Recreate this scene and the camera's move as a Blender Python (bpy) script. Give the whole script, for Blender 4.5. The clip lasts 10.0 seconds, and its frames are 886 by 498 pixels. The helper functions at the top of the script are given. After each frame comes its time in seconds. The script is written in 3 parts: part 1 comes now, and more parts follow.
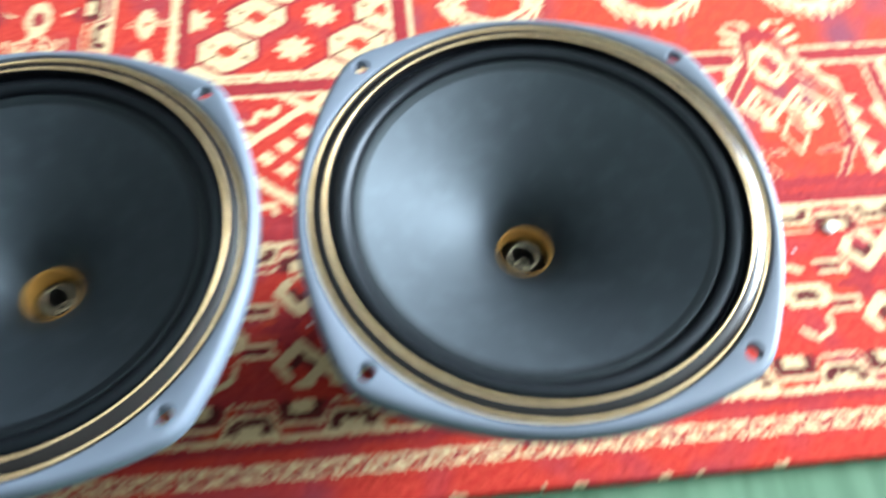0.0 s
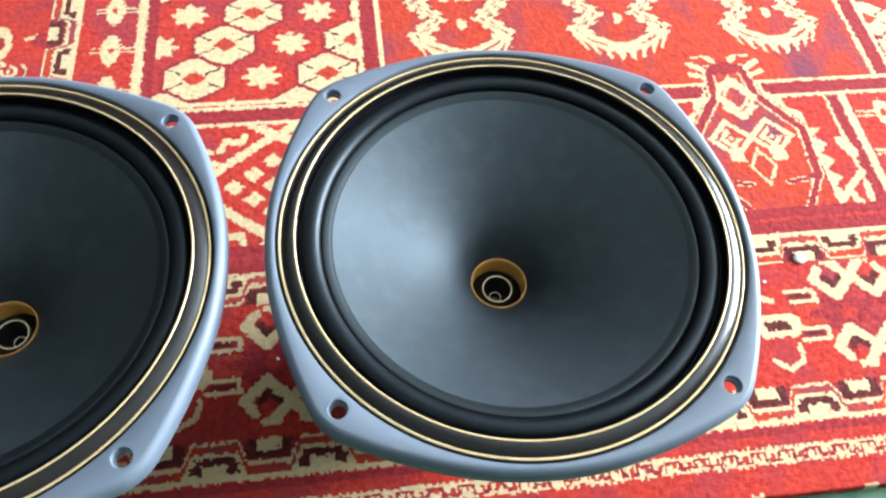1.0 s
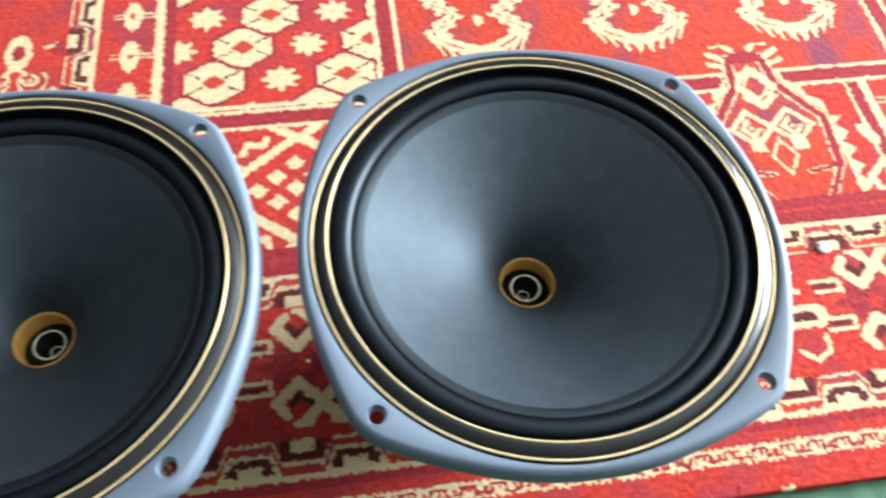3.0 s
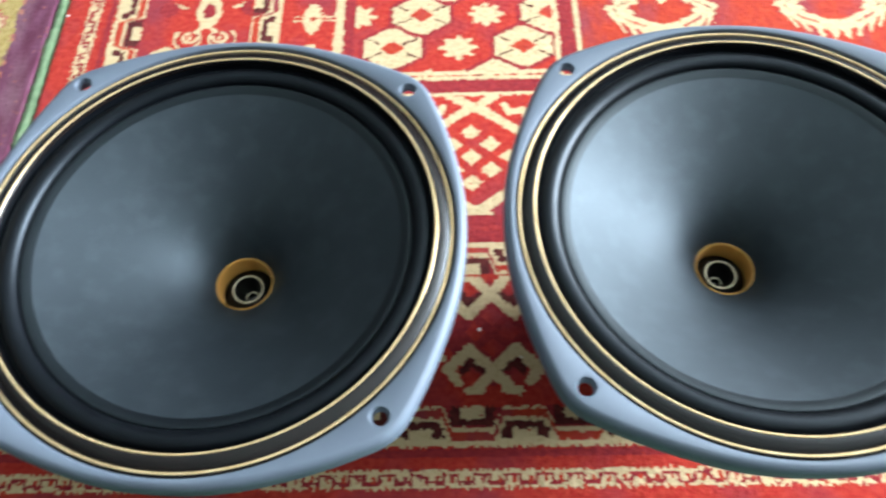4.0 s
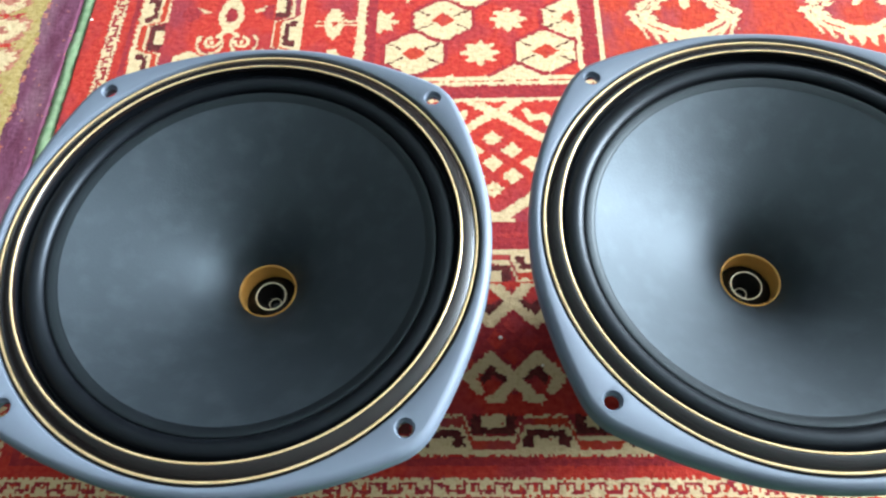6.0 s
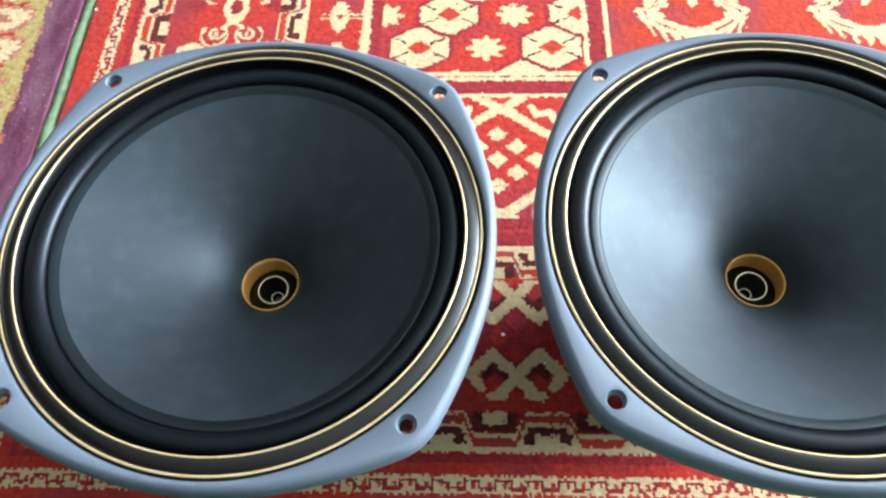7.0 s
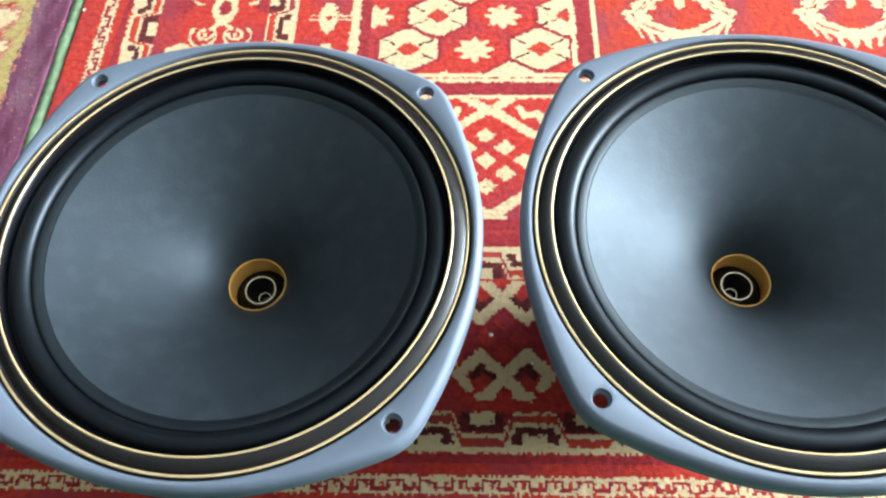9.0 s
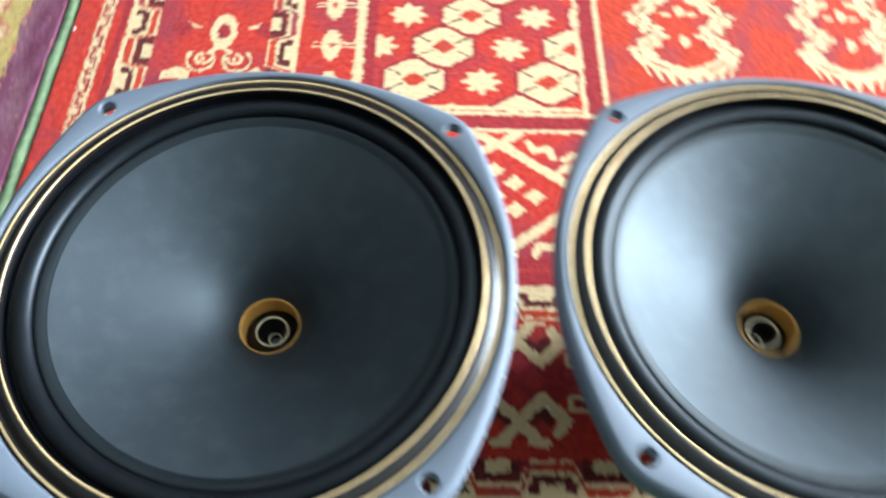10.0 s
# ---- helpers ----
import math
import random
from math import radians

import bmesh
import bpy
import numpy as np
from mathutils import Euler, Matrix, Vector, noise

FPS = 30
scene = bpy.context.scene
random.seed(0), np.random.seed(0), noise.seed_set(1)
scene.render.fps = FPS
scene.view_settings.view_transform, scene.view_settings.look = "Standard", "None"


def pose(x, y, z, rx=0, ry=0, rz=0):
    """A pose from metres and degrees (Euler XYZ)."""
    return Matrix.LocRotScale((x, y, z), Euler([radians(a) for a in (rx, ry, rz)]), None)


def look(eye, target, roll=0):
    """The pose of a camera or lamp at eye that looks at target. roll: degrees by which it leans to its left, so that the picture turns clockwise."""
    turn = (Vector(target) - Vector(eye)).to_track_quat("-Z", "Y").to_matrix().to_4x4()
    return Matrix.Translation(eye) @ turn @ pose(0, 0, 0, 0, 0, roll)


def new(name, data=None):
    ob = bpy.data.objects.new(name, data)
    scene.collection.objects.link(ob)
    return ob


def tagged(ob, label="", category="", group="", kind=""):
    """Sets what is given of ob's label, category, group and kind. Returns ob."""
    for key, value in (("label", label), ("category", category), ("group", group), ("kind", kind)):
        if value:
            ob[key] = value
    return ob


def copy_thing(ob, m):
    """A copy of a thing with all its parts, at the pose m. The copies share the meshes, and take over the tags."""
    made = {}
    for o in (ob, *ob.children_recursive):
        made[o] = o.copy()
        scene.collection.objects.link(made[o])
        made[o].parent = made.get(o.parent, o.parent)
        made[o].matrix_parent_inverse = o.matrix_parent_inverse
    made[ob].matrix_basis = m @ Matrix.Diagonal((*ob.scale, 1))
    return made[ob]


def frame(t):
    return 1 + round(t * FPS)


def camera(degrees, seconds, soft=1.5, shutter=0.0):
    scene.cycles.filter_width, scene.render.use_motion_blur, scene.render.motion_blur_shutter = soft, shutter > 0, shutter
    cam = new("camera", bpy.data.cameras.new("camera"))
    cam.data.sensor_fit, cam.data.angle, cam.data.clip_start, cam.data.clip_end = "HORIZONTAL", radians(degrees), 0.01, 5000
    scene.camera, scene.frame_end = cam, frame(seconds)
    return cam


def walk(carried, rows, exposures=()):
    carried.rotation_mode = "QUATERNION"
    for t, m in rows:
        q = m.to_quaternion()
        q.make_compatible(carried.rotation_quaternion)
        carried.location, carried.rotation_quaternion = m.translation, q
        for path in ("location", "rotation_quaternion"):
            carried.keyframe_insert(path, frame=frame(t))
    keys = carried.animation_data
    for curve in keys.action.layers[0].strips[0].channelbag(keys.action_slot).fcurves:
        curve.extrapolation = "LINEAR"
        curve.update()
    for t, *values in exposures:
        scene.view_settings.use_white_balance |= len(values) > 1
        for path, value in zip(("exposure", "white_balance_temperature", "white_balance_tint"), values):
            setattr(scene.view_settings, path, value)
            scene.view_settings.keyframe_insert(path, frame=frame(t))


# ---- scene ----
SOFT, SHUTTER = 2.3, 0.9
EXPOSURES = [(0.0, 2.12), (0.6, 2.06), (1.0, 1.86), (2.0, 1.83), (3.5, 1.88), (10.0, 1.93)]
cam = camera(60.58, 10.0, soft=SOFT, shutter=SHUTTER)
SPEAKER_H, LX, LY, LA = 0.2052, -0.3890, -0.0194, -0.95
ROWS = [
    (0.0, -0.1016, -0.2986, 0.6836, 28.31, -1.31, -3.64),
    (0.1, -0.1026, -0.2895, 0.6759, 29.05, -2.60, -3.93),
    (0.5, -0.0984, -0.2980, 0.6776, 28.50, -0.93, -4.12),
    (1.0, -0.1063, -0.2899, 0.6741, 30.51, -3.52, -4.91),
    (1.5, -0.0856, -0.2827, 0.6779, 29.51, -1.75, -8.65),
    (2.0, -0.0881, -0.2825, 0.6777, 30.37, -2.20, -8.40),
    (2.2, -0.0929, -0.2829, 0.6736, 29.18, -3.15, -7.66),
    (3.3, -0.1426, -0.2801, 0.6843, 29.67, -1.16, -4.13),
    (3.5, -0.1609, -0.2807, 0.6792, 27.98, -0.30, -2.29),
    (4.0, -0.2039, -0.2850, 0.6688, 28.54, 1.62, 1.65),
    (4.5, -0.2173, -0.2789, 0.6641, 28.36, 1.75, 3.01),
    (5.0, -0.2077, -0.2754, 0.6635, 28.33, 1.58, 1.72),
    (5.5, -0.2016, -0.2730, 0.6672, 27.76, 1.51, 2.07),
    (5.7, -0.2060, -0.2759, 0.6692, 28.49, 1.88, 2.26),
    (6.8, -0.2168, -0.2790, 0.6725, 28.45, 2.34, 3.21),
    (7.0, -0.2150, -0.2760, 0.6686, 28.18, 1.93, 3.25),
    (7.5, -0.2141, -0.2783, 0.6715, 28.33, 2.56, 3.03),
    (8.0, -0.2155, -0.2785, 0.6711, 28.97, 1.74, 2.80),
    (8.5, -0.2139, -0.2783, 0.6702, 28.32, 1.50, 2.73),
    (9.0, -0.2112, -0.2782, 0.6683, 28.39, 1.39, 2.96),
    (9.5, -0.2096, -0.2738, 0.6693, 29.16, 0.86, 1.54),
    (9.8, -0.2180, -0.2708, 0.6745, 29.05, 2.43, 1.36),
    (9.9, -0.2344, -0.2664, 0.6681, 29.66, 0.75, 1.28),
    (10.0, -0.2613, -0.2550, 0.6562, 29.95, -1.65, 2.35),
]
walk(cam, [(t, pose(x, y, z, rx, ry, rz)) for t, x, y, z, rx, ry, rz in ROWS], EXPOSURES)

# ---- world, sun and window light ----
world = bpy.data.worlds.new("world")
scene.world = world
world.use_nodes = True
wn = world.node_tree.nodes
sky = wn.new("ShaderNodeTexSky")
sky.sky_type, sky.sun_disc = "NISHITA", False
sky.sun_elevation, sky.sun_rotation = radians(38), radians(-60)
wn["Background"].inputs["Strength"].default_value = 0.12
world.node_tree.links.new(sky.outputs["Color"], wn["Background"].inputs["Color"])

WIN_X, WIN_Y0, WIN_Y1, WIN_Z0, WIN_Z1 = 5.60, 0.30, 3.80, 0.42, 3.10
CEILING_Z = 3.30


def window_light(name, eye, target, sx, sy, watts, color):
    lamp = bpy.data.lights.new(name, "AREA")
    lamp.shape, lamp.size, lamp.size_y, lamp.energy, lamp.color = "RECTANGLE", sx, sy, watts, color
    ob = new(name, lamp)
    ob.matrix_world = look(eye, target)
    return ob


window_light("window_daylight", (WIN_X + 0.06, (WIN_Y0 + WIN_Y1) / 2, (WIN_Z0 + WIN_Z1) / 2), (0, (WIN_Y0 + WIN_Y1) / 2, (WIN_Z0 + WIN_Z1) / 2),
             WIN_Y1 - WIN_Y0 - 0.06, WIN_Z1 - WIN_Z0 - 0.06, 655.0, (0.82, 0.925, 1.0))


# ---- materials ----
def material(name, color, color2=None, rough=0.5, metal=0.0, scale=40.0, mix=1.0, bump=0.0, bump_scale=400.0, rough_var=0.0, coat=0.0, tint=None,
             stretch=(1, 1, 1), sheen=0.0, spec=0.5, lo=0.35, hi=0.65, random_shift=False, third=None, third_scale=6.0):
    m = bpy.data.materials.new(name)
    m.use_nodes = True
    nt = m.node_tree
    bsdf = nt.nodes["Principled BSDF"]
    bsdf.inputs["Roughness"].default_value = rough
    bsdf.inputs["Metallic"].default_value = metal
    bsdf.inputs["Coat Weight"].default_value = coat
    bsdf.inputs["Sheen Weight"].default_value = sheen
    bsdf.inputs["Specular IOR Level"].default_value = spec
    if tint:
        bsdf.inputs["Specular Tint"].default_value = (*tint, 1)
    co = nt.nodes.new("ShaderNodeTexCoord")
    mp = nt.nodes.new("ShaderNodeMapping")
    mp.inputs["Scale"].default_value = stretch
    nt.links.new(co.outputs["Object"], mp.inputs["Vector"])

    def noise_node(sc, detail=4.0):
        n = nt.nodes.new("ShaderNodeTexNoise")
        n.inputs["Scale"].default_value, n.inputs["Detail"].default_value = sc, detail
        nt.links.new(mp.outputs["Vector"], n.inputs["Vector"])
        return n

    def ramp_mix(fac_socket, a, b, lo_, hi_):
        rng = nt.nodes.new("ShaderNodeMapRange")
        rng.inputs["From Min"].default_value, rng.inputs["From Max"].default_value = lo_, hi_
        rng.inputs["To Max"].default_value = mix
        nt.links.new(fac_socket, rng.inputs["Value"])
        mx = nt.nodes.new("ShaderNodeMix")
        mx.data_type = "RGBA"
        nt.links.new(rng.outputs["Result"], mx.inputs["Factor"])
        if isinstance(a, tuple):
            mx.inputs["A"].default_value = (*a, 1)
        else:
            nt.links.new(a, mx.inputs["A"])
        mx.inputs["B"].default_value = (*b, 1)
        return mx.outputs["Result"]

    bsdf.inputs["Base Color"].default_value = (*color, 1)
    if color2:
        out = ramp_mix(noise_node(scale).outputs["Fac"], color, color2, lo, hi)
        if third:
            out = ramp_mix(noise_node(third_scale, 3.0).outputs["Fac"], out, third, 0.48, 0.72)
        nt.links.new(out, bsdf.inputs["Base Color"])
    if rough_var:
        rr = nt.nodes.new("ShaderNodeMapRange")
        rr.inputs["To Min"].default_value, rr.inputs["To Max"].default_value = rough - rough_var, rough + rough_var
        nt.links.new(noise_node(scale * 0.7).outputs["Fac"], rr.inputs["Value"])
        nt.links.new(rr.outputs["Result"], bsdf.inputs["Roughness"])
    if bump:
        b = nt.nodes.new("ShaderNodeBump")
        b.inputs["Strength"].default_value, b.inputs["Distance"].default_value = bump, 0.001
        nt.links.new(noise_node(bump_scale).outputs["Fac"], b.inputs["Height"])
        nt.links.new(b.outputs["Normal"], bsdf.inputs["Normal"])
    return m


PILE = dict(rough=0.95, bump=0.55, bump_scale=520.0, sheen=0.04, spec=0.08)
M_RED = material("pile_red", (0.355, 0.022, 0.018), (0.46, 0.046, 0.029), scale=160.0, third=(0.24, 0.034, 0.050), third_scale=14.0, **PILE)
M_CREAM = material("pile_cream", (0.57, 0.435, 0.26), (0.44, 0.31, 0.16), scale=220.0, lo=0.5, hi=0.8, **PILE)
M_MAROON = material("pile_maroon", (0.22, 0.020, 0.028), (0.31, 0.03, 0.032), scale=150.0, **PILE)
M_DARK = material("pile_dark_brown", (0.07, 0.014, 0.016), (0.12, 0.025, 0.022), scale=150.0, **PILE)
M_ORANGE = material("pile_orange_red", (0.45, 0.052, 0.023), (0.36, 0.033, 0.021), scale=150.0, third=(0.20, 0.044, 0.070), third_scale=19.0, stretch=(1, 0.5, 1), **PILE)
M_PURPLE = material("pile_purple", (0.10, 0.024, 0.050), (0.16, 0.055, 0.098), scale=70.0, stretch=(1, 0.3, 1), third=(0.20, 0.10, 0.13), third_scale=22.0, **PILE)
M_OLIVE = material("pile_olive", (0.33, 0.235, 0.075), (0.42, 0.31, 0.13), scale=130.0, **PILE)
M_PINK = material("pile_faded_pink", (0.42, 0.17, 0.12), (0.34, 0.10, 0.07), scale=130.0, **PILE)
M_GREENCORD = material("green_binding", (0.14, 0.22, 0.12), (0.21, 0.29, 0.175), scale=90.0, third=(0.10, 0.11, 0.075), third_scale=26.0, **PILE)
M_FLOOR = material("green_floor_cloth", (0.042, 0.115, 0.06), (0.08, 0.17, 0.10), scale=60.0, stretch=(1, 0.06, 1), rough=0.8, bump=0.4, bump_scale=300.0)
# walls out of view: near-black so that little light bounces back
M_WALL = material("wall_dark_unseen", (0.045, 0.041, 0.038), (0.037, 0.034, 0.031), scale=3.0, rough=0.9, bump=0.2, bump_scale=60.0)
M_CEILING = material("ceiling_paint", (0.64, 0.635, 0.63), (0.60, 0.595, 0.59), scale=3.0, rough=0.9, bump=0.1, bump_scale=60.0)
M_GREY = material("grey_stove_paint", (0.112, 0.140, 0.188), (0.122, 0.150, 0.198), scale=30.0, rough=0.56, bump=0.12, bump_scale=900.0, rough_var=0.06)
M_CONE = material("black_paper_cone", (0.002, 0.0034, 0.0058), (0.0045, 0.0065, 0.0095), scale=24.0, tint=(0.70, 0.86, 1.0), rough=0.60, bump=0.12, bump_scale=500.0, rough_var=0.05, spec=0.9, third=(0.011, 0.014, 0.018), third_scale=60.0)
M_CONERIM = material("cone_edge_glue", (0.0012, 0.002, 0.0036), (0.0026, 0.0036, 0.0054), scale=45.0, tint=(0.74, 0.89, 1.0), rough=0.44, bump=0.12, bump_scale=220.0, rough_var=0.06, spec=0.48)
M_RUBBER = material("black_surround", (0.0010, 0.0014, 0.0024), (0.002, 0.0026, 0.004), scale=60.0, rough=0.42, bump=0.08, bump_scale=300.0, rough_var=0.05, spec=0.33, tint=(0.72, 0.85, 1.0))
M_BAND = material("brown_gasket", (0.006, 0.0034, 0.003), (0.010, 0.006, 0.005), scale=50.0, rough=0.24, bump=0.03, bump_scale=300.0, rough_var=0.04, spec=0.6, tint=(0.86, 0.92, 1.0))
M_GOLD = material("gold_line", (0.84, 0.62, 0.36), (0.76, 0.53, 0.28), scale=90.0, rough=0.34, metal=0.5)
M_FORMER = material("amber_coil_former", (0.62, 0.33, 0.085), (0.52, 0.26, 0.06), scale=60.0, rough=0.36, metal=0.15)
M_HORN = material("black_horn", (0.002, 0.002, 0.002), (0.004, 0.003, 0.003), scale=60.0, rough=0.45, spec=0.25)
M_RINGS = material("throat_ring_metal", (0.85, 0.76, 0.58), (0.78, 0.68, 0.5), scale=80.0, rough=0.25, metal=0.35)
M_MAGNET = material("dark_magnet_steel", (0.05, 0.05, 0.055), (0.07, 0.07, 0.075), scale=40.0, rough=0.5, metal=0.3)
# groove floor: the shade in the gap, given as a black colour
M_SHADOWGAP = material("shaded_gap_black", (0.006, 0.006, 0.007), (0.01, 0.01, 0.011), scale=80.0, rough=0.9)
M_WHITE = material("white_lint", (0.85, 0.85, 0.83), (0.75, 0.75, 0.74), scale=300.0, rough=0.9, bump=0.4)
M_FRAME = material("white_window_paint", (0.75, 0.75, 0.73), (0.7, 0.7, 0.68), scale=20.0, rough=0.5)
M_GLASS = bpy.data.materials.new("window_glass")
M_GLASS.use_nodes = True
M_GLASS.node_tree.nodes["Principled BSDF"].inputs["Transmission Weight"].default_value = 1.0
M_GLASS.node_tree.nodes["Principled BSDF"].inputs["Roughness"].default_value = 0.0


# ---- building helpers ----
def part(name, bm, mat, parent=None, label="", smooth=True):
    me = bpy.data.meshes.new(name)
    bm.normal_update()
    bm.to_mesh(me)
    bm.free()
    if mat:
        me.materials.append(mat)
    if smooth:
        me.polygons.foreach_set("use_smooth", [True] * len(me.polygons))
    ob = new(name, me)
    ob.parent = parent
    if label:
        ob["label"] = label
    return ob


def box_bm(x0, y0, z0, x1, y1, z1, bevel=0.0, bm=None):
    bm = bm or bmesh.new()
    r = bmesh.ops.create_cube(bm, size=1.0, matrix=Matrix.LocRotScale(((x0 + x1) / 2, (y0 + y1) / 2, (z0 + z1) / 2), None, (x1 - x0, y1 - y0, z1 - z0)))
    if bevel:
        edges = list({e for v in r["verts"] for e in v.link_edges})
        bmesh.ops.bevel(bm, geom=edges, offset=bevel, segments=2, affect="EDGES")
    return bm


def lathe(profile, steps=128, close=False, shape=None):
    """A turned mesh from (radius, z) pairs; shape(angle, radius) may bend the circle."""
    bm = bmesh.new()
    rings = []
    for r, z in profile:
        ring = []
        for k in range(steps):
            a = 2 * math.pi * k / steps
            q = shape(a, r) if shape else r
            ring.append(bm.verts.new((q * math.cos(a), q * math.sin(a), z)))
        rings.append(ring)
    pairs = list(zip(rings, rings[1:]))
    if close:
        pairs.append((rings[-1], rings[0]))
    for a, b in pairs:
        for k in range(steps):
            n = (k + 1) % steps
            bm.faces.new((a[k], a[n], b[n], b[k]))
    bmesh.ops.recalc_face_normals(bm, faces=bm.faces[:])
    return bm


def disc_closed(bm):
    """Caps every open rim."""
    bmesh.ops.holes_fill(bm, edges=[e for e in bm.edges if e.is_boundary], sides=0)
    bmesh.ops.recalc_face_normals(bm, faces=bm.faces[:])
    return bm


def torus_bm(radius, z, thick, flat=1.0, steps=160, sides=10):
    prof = [(radius + thick * math.cos(2 * math.pi * i / sides), z + flat * thick * math.sin(2 * math.pi * i / sides)) for i in range(sides)]
    return lathe(prof, steps, close=True)


# ---- room ----
FLOOR_Z = -0.009
floor = tagged(part("floor", box_bm(-4.25, -4.05, FLOOR_Z - 0.1, WIN_X, 4.05, FLOOR_Z), M_FLOOR, smooth=False), "green woven floor cloth with pale streaks", "floor", kind="structure")


# unseen walls added to close the room, kept dark to hold down fill
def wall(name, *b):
    return tagged(part(name, box_bm(*b), M_WALL, smooth=False), "plain unseen wall, near-black to cut bounced light", "wall", kind="structure")


wall("wall_west", -4.40, -4.20, -0.11, -4.25, 4.20, CEILING_Z)
wall("wall_south", -4.25, -4.20, -0.11, WIN_X, -4.05, CEILING_Z)
wall("wall_north", -4.25, 4.05, -0.11, WIN_X, 4.20, CEILING_Z)
WX = WIN_X + 0.15
east = bmesh.new()
for b in ((WIN_X, -4.20, -0.11, WX, WIN_Y0, CEILING_Z), (WIN_X, WIN_Y1, -0.11, WX, 4.20, CEILING_Z), (WIN_X, WIN_Y0, -0.11, WX, WIN_Y1, WIN_Z0), (WIN_X, WIN_Y0, WIN_Z1, WX, WIN_Y1, CEILING_Z)):
    box_bm(*b, bm=east)
tagged(part("wall_east", east, M_WALL, smooth=False), "plain unseen wall with a window opening, near-black to cut bounced light", "wall", kind="structure")
tagged(part("ceiling", box_bm(-4.40, -4.20, CEILING_Z, WX, 4.20, CEILING_Z + 0.10), M_CEILING, smooth=False), "plain pale grey painted ceiling", "ceiling", kind="structure")
win = tagged(new("window_1"), "white-framed window letting in daylight", "window", kind="structure")
fr = bmesh.new()
for b in ((WX - 0.06, WIN_Y0, WIN_Z0, WX - 0.01, WIN_Y0 + 0.04, WIN_Z1), (WX - 0.06, WIN_Y1 - 0.04, WIN_Z0, WX - 0.01, WIN_Y1, WIN_Z1), (WX - 0.06, WIN_Y0 + 0.04, WIN_Z0, WX - 0.01, WIN_Y1 - 0.04, WIN_Z0 + 0.04),
          (WX - 0.06, WIN_Y0 + 0.04, WIN_Z1 - 0.04, WX - 0.01, WIN_Y1 - 0.04, WIN_Z1)):
    box_bm(*b, bm=fr)
part("window_frame", fr, M_FRAME, win, smooth=False)
pane = part("pane", box_bm(WX - 0.038, WIN_Y0 + 0.04, WIN_Z0 + 0.04, WX - 0.032, WIN_Y1 - 0.04, WIN_Z1 - 0.04), M_GLASS, win, smooth=False)
pane.visible_shadow = False


# ---- patterned carpet: a sheet of knots, coloured knot by knot ----
KNOT = 0.0020
RED, CREAM, MAROON, DARK, ORANGE = range(5)
TURN = 0.035
U0, V0, U1, V1 = -0.694, -0.177, 1.169, 0.743
NU, NV = int(round((U1 - U0) / KNOT)), int(round((V1 - V0) / KNOT))
rng = np.random.default_rng(7)
gu, gv = np.meshgrid(U0 + (np.arange(NU) + 0.5) * KNOT, V0 + (np.arange(NV) + 0.5) * KNOT)
def fuzz(shape, size):
    """Soft random waviness of the weave."""
    n = rng.normal(0, size, shape)
    return n * 0.45 + 0.8 * (n + np.roll(n, 1, 0) + np.roll(n, 1, 1) + np.roll(n, (1, 1), (0, 1))) / 2.2


wob, wob2 = fuzz(gu.shape, 0.00050), fuzz(gu.shape, 0.00050)
U, V = gu + wob, gv + wob2
pat = np.full(gu.shape, RED, np.int32)
ANY = np.ones(gu.shape, bool)


def paint(mask, colour, where=None):
    pat[mask & where if where is not None else mask] = colour


def seg(x, y, x0, y0, x1, y1, w):
    """Where (x, y) lies within w of the line from one point to the other."""
    dx, dy = x1 - x0, y1 - y0
    t = np.clip(((x - x0) * dx + (y - y0) * dy) / (dx * dx + dy * dy), 0, 1)
    return np.hypot(x - x0 - t * dx, y - y0 - t * dy) < w


def tri(s):
    return 4 * np.abs(s - np.floor(s + 0.5)) - 1


def hexagon(cu, cv, where):
    x, y = U - cu, V - cv
    body = lambda g: (np.abs(y) < 0.031 + g - np.maximum(0, np.abs(x) - 0.006) * 0.62) & (np.abs(x) < 0.034 + g)
    paint(body(0.0055), MAROON, where)
    paint(body(0), CREAM, where)
    for s, r in ((1, 0.012), (-1, 0.016)):
        paint((np.abs(y - s * (0.42 * x + 0.10 * x * np.abs(x) / 0.034)) < 0.00135) & (np.abs(x) > r) & body(0), DARK, where)
    paint(np.abs(x) / 0.015 + np.abs(y) / 0.0115 < 1, ORANGE, where)


def star(cu, cv, where):
    x, y = np.abs(U - cu), np.abs(V - cv)
    a = np.arctan2(y, x * 0.86)
    paint(np.hypot(x * 0.86, y) < 0.0162 + 0.0034 * np.cos(8 * a) + 0.001 * np.sin(a * 31 + cu * 90), CREAM, where)


def hook_cross(cu, cv, flip, where):
    """A cross with hooked arms above and short flared feet below."""
    x, y = np.abs(U - cu), (V - cv) * flip
    hook = seg(x, y, 0.010, 0.002, 0.021, 0.009, 0.0042) | seg(x, y, 0.021, 0.009, 0.028, 0.000, 0.0042)
    paint(hook, DARK, where)
    m = (seg(x, y, 0, 0, 0.022, 0.021, 0.0052) | seg(x, y, 0.022, 0.021, 0.042, 0.001, 0.0054) | seg(x, y, 0.042, 0.001, 0.033, -0.011, 0.0048)
         | seg(x, y, 0, 0, 0.015, -0.017, 0.0052) | seg(x, y, 0.012, -0.019, 0.024, -0.019, 0.0040))
    paint(m, CREAM, where)


